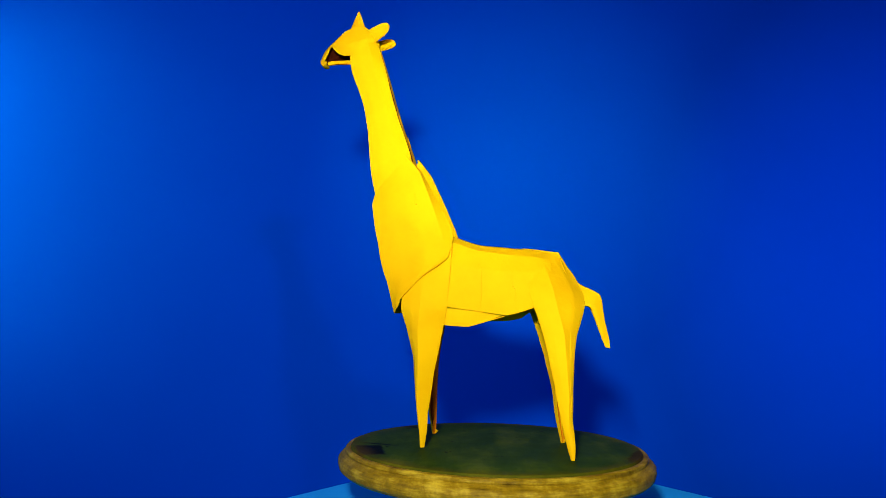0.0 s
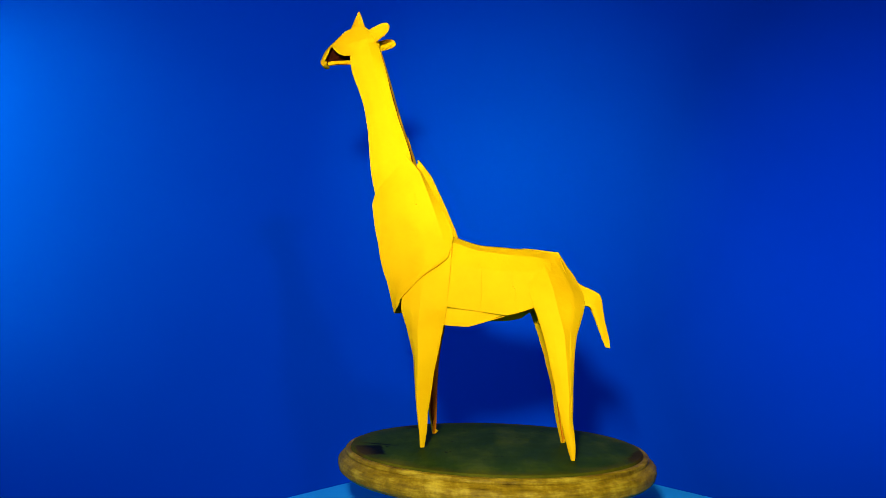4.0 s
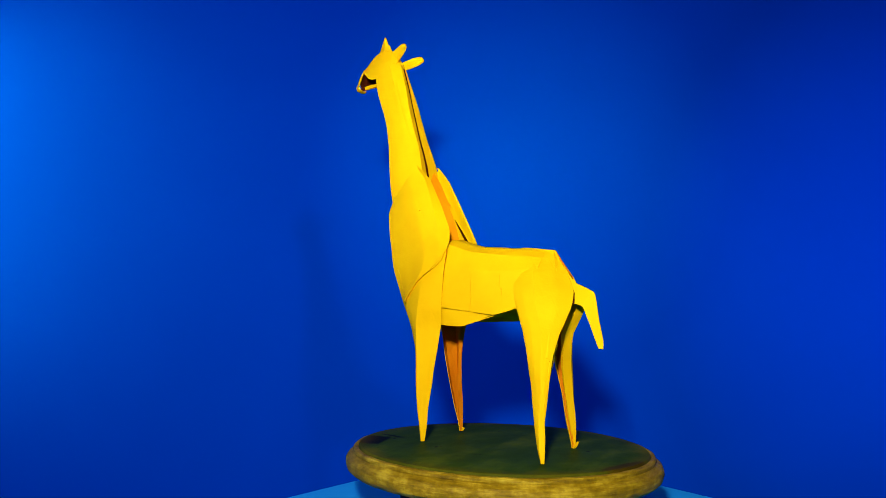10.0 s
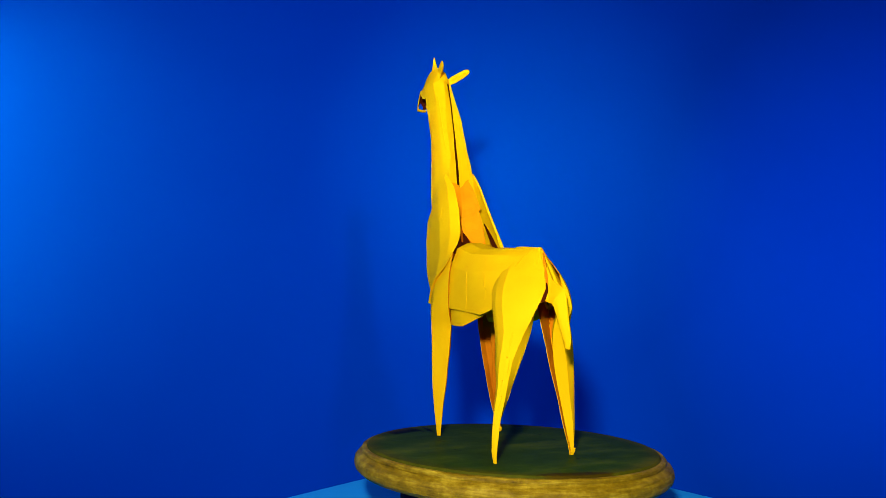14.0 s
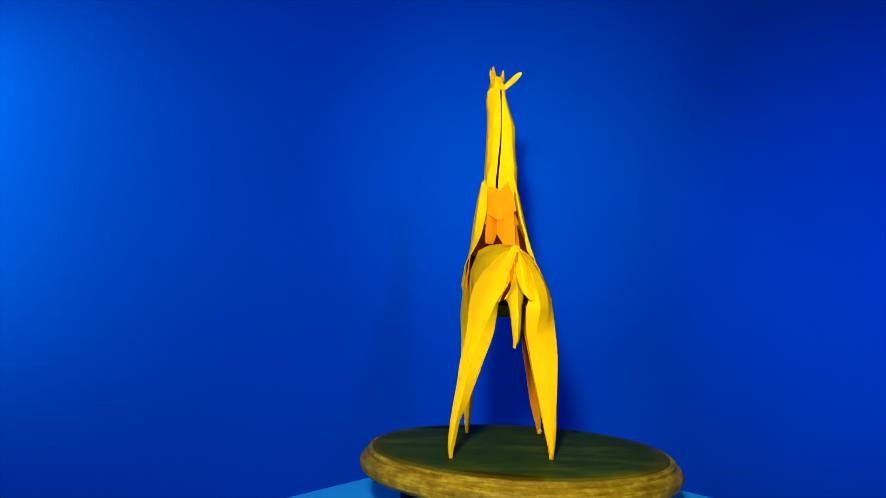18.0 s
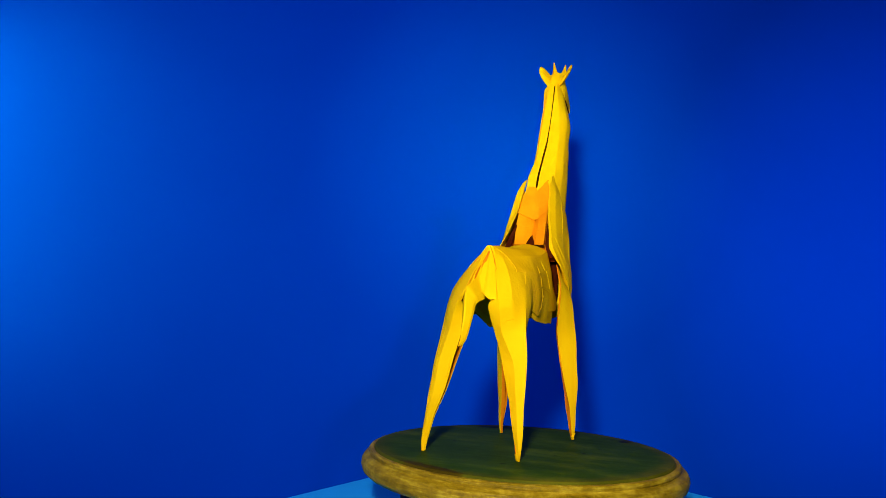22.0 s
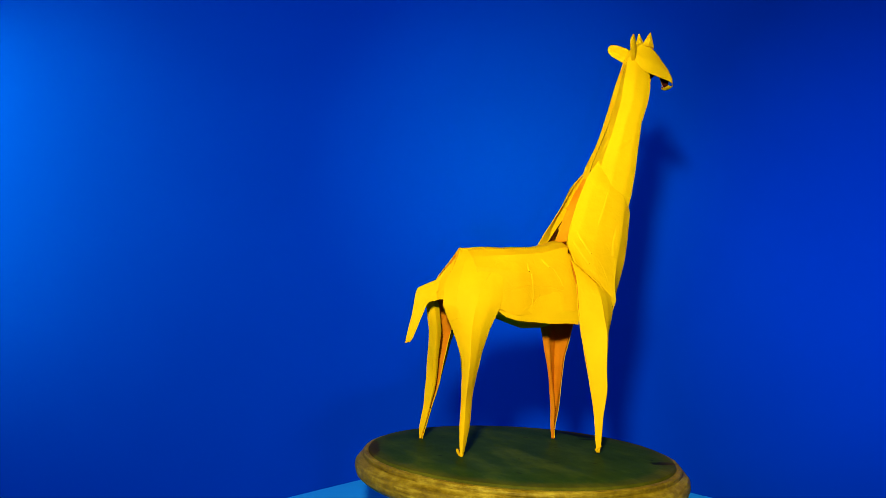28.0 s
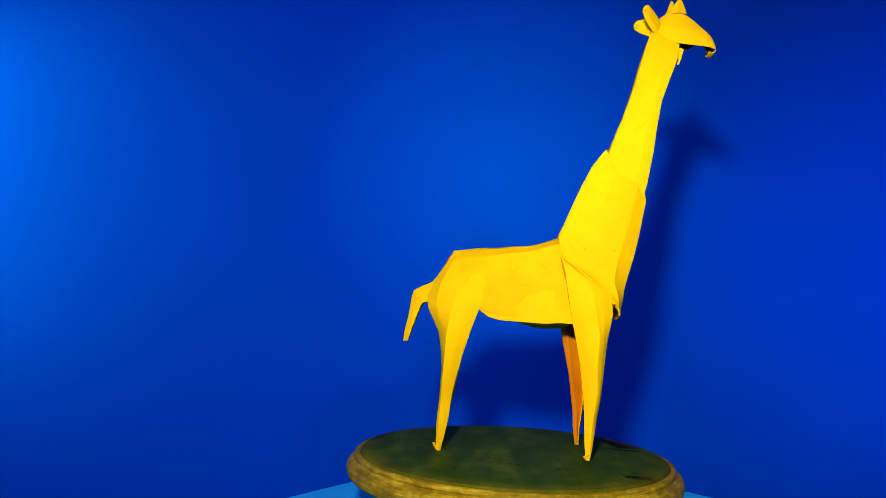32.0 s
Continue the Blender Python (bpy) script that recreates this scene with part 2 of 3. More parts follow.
def smooth_rows(rows, steps, across, curve):
    """Open rows of points, filled in between and along."""
    rows = [[Vector(q) for q in r] for r in rows]
    out = []
    for i in range(len(rows) - 1):
        a, b, c, d = rows[max(i - 1, 0)], rows[i], rows[i + 1], rows[min(i + 2, len(rows) - 1)]
        for s in range(steps):
            t = s / steps
            out.append([glide(p0, p1, p2, p3, t) * curve + p1.lerp(p2, t) * (1 - curve) for p0, p1, p2, p3 in zip(a, b, c, d)])
    out.append(rows[-1])
    full = []
    for r in out:
        line = []
        for j in range(len(r) - 1):
            line += [r[j].lerp(r[j + 1], s / across) for s in range(across)]
        full.append(line + [r[-1]])
    return full


def ripple(v, seed, low, high):
    """How far the paper stands off its plane: slow waves, and flat facets between straight creases."""
    far = noise.noise(v * 55 + Vector((seed, 0, 0))) * low
    rng = random.Random(seed * 7 + 1)
    for k in range(4):
        way = Vector((rng.uniform(-0.6, 0.6), rng.uniform(-1, 1), rng.uniform(-1, 1))).normalized()
        p = v.dot(way) / rng.uniform(0.017, 0.034) + rng.random()
        far += (abs(p - math.floor(p) - 0.5) * 4 - 1) * high * (0.75 if k else 1.0)
    return far


def normals(grid):
    h, n = len(grid), len(grid[0])
    out = []
    for i in range(h):
        line = []
        for j in range(n):
            du = grid[min(i + 1, h - 1)][j] - grid[max(i - 1, 0)][j]
            dv = grid[i][min(j + 1, n - 1)] - grid[i][max(j - 1, 0)]
            normal = du.cross(dv)
            line.append(normal.normalized() if normal.length > 1e-12 else Vector((0, 0, 0)))
        out.append(line)
    return out


def sheet(name, rows, mat, steps=4, across=4, curve=0.5, low=0.0005, high=0.0004, seed=0, thick=0.00045, sharp=30, second=None, columns=(), reverse=None, flip=False, deep=()):
    """Folded paper: an open surface through rows of points, with a thickness."""
    fine = 2 if low else 1
    steps, across = steps * fine, across * fine
    grid = smooth_rows(rows, steps, across, curve)
    h, n = len(grid), len(grid[0])
    if low or high:
        grid = [[v + w * ripple(v, seed, low, high) for v, w in zip(r, q)] for r, q in zip(grid, normals(grid))]
    back = [[v + w * thick for v, w in zip(r, q)] for r, q in zip(grid, normals(grid))]
    verts = [tuple(v) for r in grid for v in r] + [tuple(v) for r in back for v in r]
    m, faces, picks, backs = h * n, [], [], []
    # the reverse of the paper is the layer that lies nearer to the middle of its rows; its colour carries the shade
    # inside
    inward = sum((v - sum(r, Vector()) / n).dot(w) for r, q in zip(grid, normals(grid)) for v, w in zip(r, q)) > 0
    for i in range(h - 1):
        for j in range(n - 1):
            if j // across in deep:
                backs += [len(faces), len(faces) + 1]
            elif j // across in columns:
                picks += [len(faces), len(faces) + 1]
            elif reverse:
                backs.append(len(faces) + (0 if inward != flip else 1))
            a, b, c, d = i * n + j, i * n + j + 1, (i + 1) * n + j + 1, (i + 1) * n + j
            faces += [(a, b, c, d), (m + d, m + c, m + b, m + a)]
    for i in range(h - 1):
        for j in (0, n - 1):
            a, b = i * n + j, (i + 1) * n + j
            faces.append((a, b, m + b, m + a))
    for j in range(n - 1):
        for i in (0, h - 1):
            a, b = i * n + j, i * n + j + 1
            faces.append((a, m + a, m + b, b))
    return mesh_from(name, verts, faces, mat, sharp, second or mat, picks, backs, reverse or mat)


def fold(parent, points, width=0.0024, lift=0.0006, flip=1, seed=40):
    """A narrow pleat lying on a sheet: its free edge runs along the points, drawn onto the sheet."""
    bm = bmesh.new()
    bm.from_mesh(parent.data)
    tree = bvhtree.BVHTree.FromBMesh(bm)
    pts = [Vector(q) for q in points]
    path = []
    for a, b in zip(pts, pts[1:]):
        k = max(2, int((b - a).length / 0.002))
        path += [a.lerp(b, i / k) for i in range(k)]
    path.append(pts[-1])
    rows = []
    for i, q in enumerate(path):
        at, normal, _, _ = tree.find_nearest(q)
        along = (path[min(i + 1, len(path) - 1)] - path[max(i - 1, 0)]).normalized()
        side = along.cross(normal).normalized() * flip
        t = i / (len(path) - 1)
        taper = min(1.0, 5 * min(t, 1 - t))
        rise, wide = lift * taper, width * (0.2 + 0.8 * taper)
        mid, mid_normal, _, _ = tree.find_nearest(at + side * wide * 0.45)
        end, end_normal, _, _ = tree.find_nearest(at + side * wide)
        rows.append([at + normal * (rise + 0.00005 * taper - 0.0004 * (1 - taper)), mid + mid_normal * (rise * 0.7 - 0.0004 * (1 - taper)), end - end_normal * 0.0005])
    bm.free()
    return part("pleat", sheet("pleat", rows, parent.data.materials[0], 1, 2, 0.2, 0.0, 0.0, seed, 0.0003), parent)


def neck():
    """A tube of paper with its seam down the nape."""
    rows, c = [], 0.005
    for uf, zf, ub, zb, left, right, seam, gap, nape in (
            (0.1315, 0.3062, 0.1090, 0.3215, 0.0128, 0.0045, 0.0, 0.0007, 0.35), (0.1290, 0.2930, 0.1015, 0.2980, 0.0115, 0.0098, 0.0, 0.0009, 0.52), (0.1225, 0.2770, 0.0960, 0.2780, 0.0128, 0.0142, -0.0005, 0.0010, 0.62),
            (0.1165, 0.2600, 0.0895, 0.2580, 0.0135, 0.0140, -0.0015, 0.0012, 0.66), (0.1130, 0.2420, 0.0825, 0.2400, 0.0146, 0.0148, -0.0035, 0.0014, 0.66),
            (0.1105, 0.2200, 0.0760, 0.2230, 0.0158, 0.0148, -0.0055, 0.0018, 0.66), (0.1060, 0.1970, 0.0715, 0.2070, 0.0172, 0.0145, -0.0065, 0.0012, 0.64), (0.1020, 0.1800, 0.0705, 0.2035, 0.0178, 0.0130, -0.0070, 0.0006, 0.50)):
        f, b = Vector((c, uf, zf)), Vector((c, ub, zb))
        x, d = Vector((1, 0, 0)), f - b
        lip, gap = b + x * seam, gap * 0.65
        rows.append([lip + d * 0.32 - x * gap, lip + d * 0.05 - x * gap, b + d * 0.02 - x * left * (nape if zb > 0.23 else 0.92), b + d * 0.30 - x * left * 0.94, b + d * 0.70 - x * left * 0.98, b + d * 0.98 - x * left * 0.90,
                     b + d * 0.91 + x * right * 0.88, b + d * 0.70 + x * right * 0.98, b + d * 0.30 + x * right * 0.94, b + d * 0.02 + x * right * nape, lip + d * 0.03 + x * gap, lip + d * 0.28 + x * gap * 1.4])
    # the nape runs on down between the shoulders
    for i, drop in ((0, 0.006), (1, 0.006), (2, 0.010), (3, 0.010), (8, 0.010), (9, 0.008), (10, 0.004), (11, 0.004)):
        rows[-1][i] += Vector((0.0, -drop * 0.30, -drop))
    # inner faces and seam lips carry dark shade in their colour
    n = part("neck", sheet("neck", rows, PAPER, 4, 3, 0.35, 0.0005, 0.00008, 1, second=PAPER_SIDE_SHADE, columns=(1, 9), reverse=PAPER_DARK_SHADE, deep=(0, 10)), giraffe)
    fold(n, ((0.0176, 0.0858, 0.2322), (0.0201, 0.0935, 0.2387), (0.0206, 0.1037, 0.2461)), 0.003)
    fold(n, ((-0.0085, 0.1085, 0.3090), (-0.0088, 0.0990, 0.2800), (-0.0085, 0.0860, 0.2420)), 0.003, 0.0007)
    fold(n, ((0.0085, 0.0745, 0.2330), (0.0110, 0.0800, 0.2400), (0.0135, 0.0860, 0.2440)), 0.0028, 0.0007)
    fold(n, ((0.0060, 0.0860, 0.2640), (0.0080, 0.0880, 0.2560), (0.0085, 0.0860, 0.2480)), 0.0022, 0.0005)
    # the panel that closes the nape between the shoulders, hollow along its middle and ending in a shallow point
    rows = []
    for u, z, half, hollow, point in ((0.0752, 0.2150, 0.0085, 0.0, 0.004), (0.0690, 0.2020, 0.0128, 0.001, 0.002), (0.0640, 0.1905, 0.0142, 0.005, 0.003), (0.0612, 0.1875, 0.0146, 0.008, 0.006)):
        rows.append([(0.0005 + half * k, u + hollow * (1 - abs(k)) ** 1.3, z - point * (1 - abs(k)) + 0.0025 * max(0, k)) for k in (-1, -0.7, -0.4, -0.1, 0.2, 0.5, 0.8, 1)])
    panel = part("nape_panel", sheet("nape_panel", rows, PAPER_NAPE_SHADE, 4, 4, 0.3, 0.0005, 0.00020, 21), giraffe, "paper folded between the shoulders, its shade coloured orange")
    fold(panel, ((0.0130, 0.0790, 0.2250), (0.0066, 0.0775, 0.2193), (0.0010, 0.0765, 0.2114)), 0.0034, 0.0010, 1)
    # backing for the folds, in the orange that stands for shade
    rows = [[(0.0005 + half * k, u + 0.005 * (1 - abs(k)), z) for k in (-1, -0.5, 0, 0.5, 1)] for u, z, half in ((0.0720, 0.1960, 0.0130), (0.0670, 0.1800, 0.0170), (0.0620, 0.1640, 0.0190), (0.0580, 0.1440, 0.0210))]
    part("shaded_lining", sheet("shaded_lining", rows, PAPER_DEEP_SHADE, 3, 3, 0.3, 0.0004, 0.0001, 24), panel, "backing behind the folds, its shade coloured deep orange")
    # two petal-shaped folds under it that part above the back
    for rows in ((((-0.0010, 0.0755, 0.1880), (-0.0070, 0.0685, 0.1885), (-0.0132, 0.0635, 0.1900)), ((-0.0011, 0.0690, 0.1770), (-0.0070, 0.0618, 0.1770), (-0.0134, 0.0575, 0.1775)), ((-0.0013, 0.0650, 0.1690), (-0.0056, 0.0570, 0.1590), (-0.0128, 0.0505, 0.1590))),
                 (((-0.0008, 0.0755, 0.1880), (0.0050, 0.0690, 0.1905), (0.0128, 0.0640, 0.1940)), ((-0.0009, 0.0690, 0.1770), (0.0050, 0.0612, 0.1750), (0.0134, 0.0565, 0.1750)), ((-0.0011, 0.0650, 0.1690), (0.0036, 0.0565, 0.1585), (0.0132, 0.0505, 0.1575)))):
        part("nape_fold", sheet("nape_fold", rows, PAPER_NAPE_SHADE, 4, 4, 0.25, 0.0004, 0.00015, 22), panel)
    # dark sheets coloured as the shade between the pointed folds and beside the cape
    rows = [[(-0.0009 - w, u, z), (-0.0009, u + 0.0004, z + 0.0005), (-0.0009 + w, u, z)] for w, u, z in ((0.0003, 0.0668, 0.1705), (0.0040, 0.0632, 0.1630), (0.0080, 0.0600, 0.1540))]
    part("gap_shade", sheet("gap_shade", rows, PAPER_DARK_SHADE, 3, 2, 0.1, 0.0, 0.0, 27), panel, "dark sheet coloured as the shade between two folds")
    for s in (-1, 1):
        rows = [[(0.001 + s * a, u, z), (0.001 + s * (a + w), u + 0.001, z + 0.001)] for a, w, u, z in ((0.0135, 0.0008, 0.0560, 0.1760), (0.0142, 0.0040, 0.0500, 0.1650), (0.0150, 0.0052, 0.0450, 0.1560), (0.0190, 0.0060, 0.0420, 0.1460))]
        part("gap_shade", sheet("gap_shade", rows, PAPER_DARK_SHADE, 3, 2, 0.1, 0.0, 0.0, 28), panel, "dark sheet coloured as the shade between two folds")


def cape():
    """The wide shoulder sheet that folds round the chest, open to the back."""
    rows = []
    for uf, zf, ub, zb, wf, wm, left, right, lean, curl in (
            (0.1030, 0.1915, 0.0735, 0.2235, 0.0095, 0.0160, 0.0115, 0.0140, 0.0050, 0.0012), (0.1055, 0.1810, 0.0625, 0.2090, 0.0115, 0.0188, 0.0105, 0.0150, 0.0030, 0.0012), (0.1010, 0.1600, 0.0510, 0.1855, 0.0138, 0.0225, 0.0125, 0.0175, 0.002, 0.0015),
            (0.0965, 0.1410, 0.0420, 0.1650, 0.0150, 0.0250, 0.0180, 0.0215, 0.0, 0.0020), (0.0930, 0.1280, 0.0385, 0.1535, 0.0152, 0.0278, 0.0232, 0.0245, 0.0, 0.0035), (0.0895, 0.1170, 0.0412, 0.1385, 0.0145, 0.0292, 0.0305, 0.0305, 0.0, 0.0015),
            (0.0868, 0.1070, 0.0620, 0.1230, 0.0122, 0.0265, 0.0318, 0.0318, 0.0, 0.0010), (0.0843, 0.0965, 0.0775, 0.1070, 0.0085, 0.0185, 0.0262, 0.0262, 0.0, 0.0005)):
        f, b = Vector((0.0, uf, zf)), Vector((0.0, ub, zb))
        x, d = Vector((1, 0, 0)), f - b
        mid = (wm * 0.66 + wf * 0.34)
        rows.append([b - x * left + Vector((0, lean * 1.2, -lean * 0.4)), b + d * 0.13 - x * (wm * 0.75 + left * 0.25) + Vector((0, -lean * 0.3, lean * 0.4)), b + d * 0.38 - x * wm, b + d * 0.74 - x * mid, b + d * 0.985 - x * wf * 1.25, b + d * 0.965 + x * 0.001,
                     b + d * 0.92 + x * wf * 1.5, b + d * 0.74 + x * mid * 1.28, b + d * 0.38 + x * wm * 1.08, b + d * 0.13 + x * (wm * 0.75 + right * 0.25), b + x * right, b + x * (right - curl) + Vector((0, 0.0012, 0))])
    rows[0][1].z -= 0.0045
    rows[0][9].z -= 0.0030
    cp = part("shoulder_cape", sheet("shoulder_cape", rows, PAPER, 4, 4, 0.3, 0.0005, 0.00010, 2, 0.0006), giraffe)
    # a dark sheet added as the shade inside the chest
    rows = [[(-half, u - 0.004, z), (-half * 0.5, u, z), (half * 0.5, u, z), (half, u - 0.004, z)] for u, z, half in ((0.0720, 0.1560, 0.0185), (0.0740, 0.1350, 0.0200), (0.0760, 0.1180, 0.0190), (0.0765, 0.1070, 0.0170))]
    part("shaded_lining", sheet("shaded_lining", rows, PAPER_DARK_SHADE, 3, 3, 0.3, 0.0004, 0.0001, 25), cp, "added dark sheet that gives the shade inside the chest")
    for line in (((0.0270, 0.0440, 0.1690), (0.0290, 0.0560, 0.1480), (0.0290, 0.0700, 0.1253)), ((0.0280, 0.0400, 0.1600), (0.0300, 0.0530, 0.1400), (0.0300, 0.0677, 0.1200)),
                 ((0.0200, 0.0830, 0.2050), (0.0230, 0.0740, 0.1850), (0.0260, 0.0640, 0.1650)), ((0.0240, 0.0860, 0.1750), (0.0270, 0.0790, 0.1560), (0.0290, 0.0760, 0.1350)),
                 ((-0.0210, 0.0700, 0.1930), (-0.0215, 0.0660, 0.1700)), ((-0.0168, 0.0879, 0.1332), (-0.0173, 0.0825, 0.1115))):
        fold(cp, line, 0.0022, 0.0005)


def body():
    rows = []
    for u, top, low, half in ((0.064, 0.126, 0.104, 0.0240), (0.052, 0.140, 0.1025, 0.0260), (0.045, 0.1560, 0.1022, 0.0268), (0.039, 0.1570, 0.1020, 0.0270), (0.020, 0.1510, 0.0998, 0.0272),
                              (-0.004, 0.1488, 0.0975, 0.0270), (-0.022, 0.1484, 0.1030, 0.0255), (-0.034, 0.1465, 0.1080, 0.0225)):
        tall = top - low
        full = min(1.0, max(0.0, (u - 0.005) / 0.04))
        flat = min(1.0, max(0.0, (u + 0.030) / 0.030))
        left = [(-half * (a + flat * g + full * e), u, top - tall * (b + flat * h)) for a, g, e, b, h in ((0.96, 0.01, 0.0, 1.0, 0.0), (0.97, 0.02, 0.0, 0.70, 0.0), (0.80, 0.17, -0.04, 0.40, 0.0), (0.48, 0.28, -0.06, 0.19, -0.07), (0.17, 0.27, -0.06, 0.050, -0.018))]
        sunk = 1.0 - 0.13 * min(1.0, max(0.0, (u + 0.010) / 0.030))
        rows.append(left + [(0, u, top)] + [(-x * 0.97 * (sunk if i > 1 else 1.0), y, z) for i, (x, y, z) in enumerate(reversed(left))])
    saddle = part("body", sheet("body", rows, PAPER, 4, 4, 0.6, 0.0006, 0.00016, 3, second=PAPER_SIDE_SHADE, columns=(5, 6, 7, 8, 9), reverse=PAPER_DARK_SHADE), giraffe, "creased saddle of folded paper")
    for line, lift in ((((0.0250, -0.0180, 0.1136), (0.0231, 0.0080, 0.1180), (0.0214, 0.0378, 0.1170)), 0.0010), (((0.0236, 0.0160, 0.1430), (0.0217, 0.0260, 0.1330), (0.0214, 0.0360, 0.1200)), 0.0010), (((0.0238, 0.0060, 0.1400), (0.0230, 0.0070, 0.1240), (0.0228, 0.0080, 0.1040)), 0.0010),
                       (((0.0237, 0.0010, 0.1010), (0.0225, 0.0110, 0.1050), (0.0219, 0.0174, 0.1140)), 0.0010),
                       (((-0.0262, 0.0180, 0.1420), (-0.0262, 0.0176, 0.1250), (-0.0262, 0.0173, 0.1000)), 0.0004), (((-0.0262, -0.0070, 0.1330), (-0.0262, -0.0078, 0.1060)), 0.0004)):
        fold(saddle, line, 0.0018, lift * 0.5)
    for s, rows in ((-1, ((0.0500, 0.0905, 0.020), (0.0430, 0.0888, 0.0235), (0.0251, 0.0884, 0.0245), (0.0084, 0.0932, 0.0240), (-0.0100, 0.0990, 0.0240), (-0.0240, 0.1050, 0.0225))),
                    (1, ((0.0520, 0.0925, 0.0195), (0.0400, 0.0922, 0.0215), (0.0150, 0.0928, 0.0225), (-0.0040, 0.0942, 0.0236), (-0.0120, 0.0962, 0.0235), (-0.0240, 0.1050, 0.0215)))):
        strip = [[(s * half * 1.02, u, 0.116), (s * half * 1.03, u, low + 0.008), (s * half * 0.98, u, low), (s * half * 0.86, u, low + 0.0040), (s * half * 0.80, u, low + 0.018)] for u, low, half in rows]
        part("belly_fold", sheet("belly_fold", strip, PAPER, 3, 3, 0.3, 0.0003, 0.0002, 4 + s, reverse=PAPER_DARK_SHADE), giraffe)


def leg(name, rows, s, seed, mat, wrap, swell=(), deep=()):
    """A leg of paper folded round, open along its inner side. Each row: its lower and upper height, then front, outer, back and inner corner as pairs."""
    lines = []
    for i, (z, zb, *q) in enumerate(rows):
        f, o, b, n = [Vector((s * q[2 * k + 1], q[2 * k], zz)) for k, zz in enumerate((z, (z + zb) / 2, zb, (z + zb) / 2))]
        f.x += (o.x - f.x) * 0.3
        k = wrap[min(i, len(wrap) - 1)]
        full = Vector((s * 0.5, -1.0, 0.0)) * (swell[i] if i < len(swell) else 0.0)
        lines.append([Vector((f.x + (n.x - f.x) * min(1.0, 0.35 + k), f.y + (n.y - f.y) * (0.05 + 0.4 * k), f.z)), f, f.lerp(o, 0.5) + (o - n) * 0.04, o, o.lerp(b, 0.55) + (o - n) * 0.03 + full, b, b.lerp(n, min(1.0, 1.0 * k)), b.lerp(n, k).lerp(f, 0.22 * k)])
    # inner faces, and both sides of deep columns, take the orange shade colour
    return part(name, sheet(name, lines, mat, 4, 3, 0.5, 0.0005, 0.00012, seed, sharp=24, reverse=PAPER_DEEP_SHADE, deep=deep), giraffe)


def toe(parent, x, u, z, s):
    rows = [[(x - 0.0013, u + a, z + h), (x, u + a - 0.0012, z + h), (x + 0.0013, u + a, z + h)] for a, h in ((0.0, 0.0), (-0.0016, 0.0022), (-0.0026 * s, 0.0048))]
    part("toe_fold", sheet("toe_fold", rows, PAPER, 2, 2, 0.2, 0.0, 0.0, 0, 0.0007), parent)


neck()
cape()
body()
leg("front_leg", ((0.126, 0.147, 0.0730, 0.0215, 0.0580, 0.0255, 0.0385, 0.0265, 0.058, 0.020), (0.115, 0.126, 0.0755, 0.0225, 0.0600, 0.0300, 0.0395, 0.0290, 0.058, 0.018),
                  (0.100, 0.102, 0.0758, 0.0205, 0.0605, 0.0312, 0.0412, 0.0275, 0.058, 0.0125), (0.085, 0.0875, 0.0710, 0.0190, 0.0620, 0.0308, 0.0440, 0.0230, 0.057, 0.0136),
                  (0.065, 0.066, 0.0660, 0.0200, 0.0612, 0.0302, 0.0485, 0.0218, 0.055, 0.0165), (0.045, 0.045, 0.0634, 0.0220, 0.0610, 0.0288, 0.0516, 0.0215, 0.055, 0.0188),
                  (0.025, 0.025, 0.0610, 0.0250, 0.0600, 0.0273, 0.0540, 0.0228, 0.0572, 0.0204), (0.010, 0.010, 0.0588, 0.0252, 0.0578, 0.0262, 0.0545, 0.0236, 0.0565, 0.0225),
                  (0.0, 0.0, 0.0580, 0.0242, 0.0574, 0.0247, 0.0560, 0.0236, 0.057, 0.0230)), -1, 5, PAPER, (0.0, 0.1, 0.2, 0.3, 0.3, 0.4, 0.7, 1.0), deep=(5, 6))
fr = leg("front_leg", ((0.126, 0.140, 0.0730, 0.0235, 0.0580, 0.0270, 0.0395, 0.0275, 0.060, 0.020), (0.114, 0.121, 0.0755, 0.0265, 0.0610, 0.0330, 0.0430, 0.0300, 0.060, 0.019),
                       (0.100, 0.104, 0.0762, 0.0255, 0.0635, 0.0355, 0.0455, 0.0280, 0.061, 0.017), (0.085, 0.086, 0.0735, 0.0240, 0.0660, 0.0366, 0.0500, 0.0255, 0.0626, 0.0182),
                       (0.065, 0.065, 0.0702, 0.0265, 0.0645, 0.0378, 0.0530, 0.0270, 0.061, 0.0210), (0.045, 0.045, 0.0675, 0.0300, 0.0640, 0.0387, 0.0552, 0.0305, 0.0607, 0.0248),
                       (0.025, 0.025, 0.0640, 0.0325, 0.0610, 0.0388, 0.0558, 0.0347, 0.0595, 0.0294), (0.009, 0.009, 0.0612, 0.0355, 0.0595, 0.0384, 0.0560, 0.0360, 0.0580, 0.0335),
                       (0.0, 0.0, 0.0596, 0.0362, 0.0588, 0.0374, 0.0566, 0.0366, 0.058, 0.0354)), 1, 6, PAPER, (0.0, 0.1, 0.2, 0.3, 0.3, 0.4, 0.7, 1.0), deep=(5, 6))
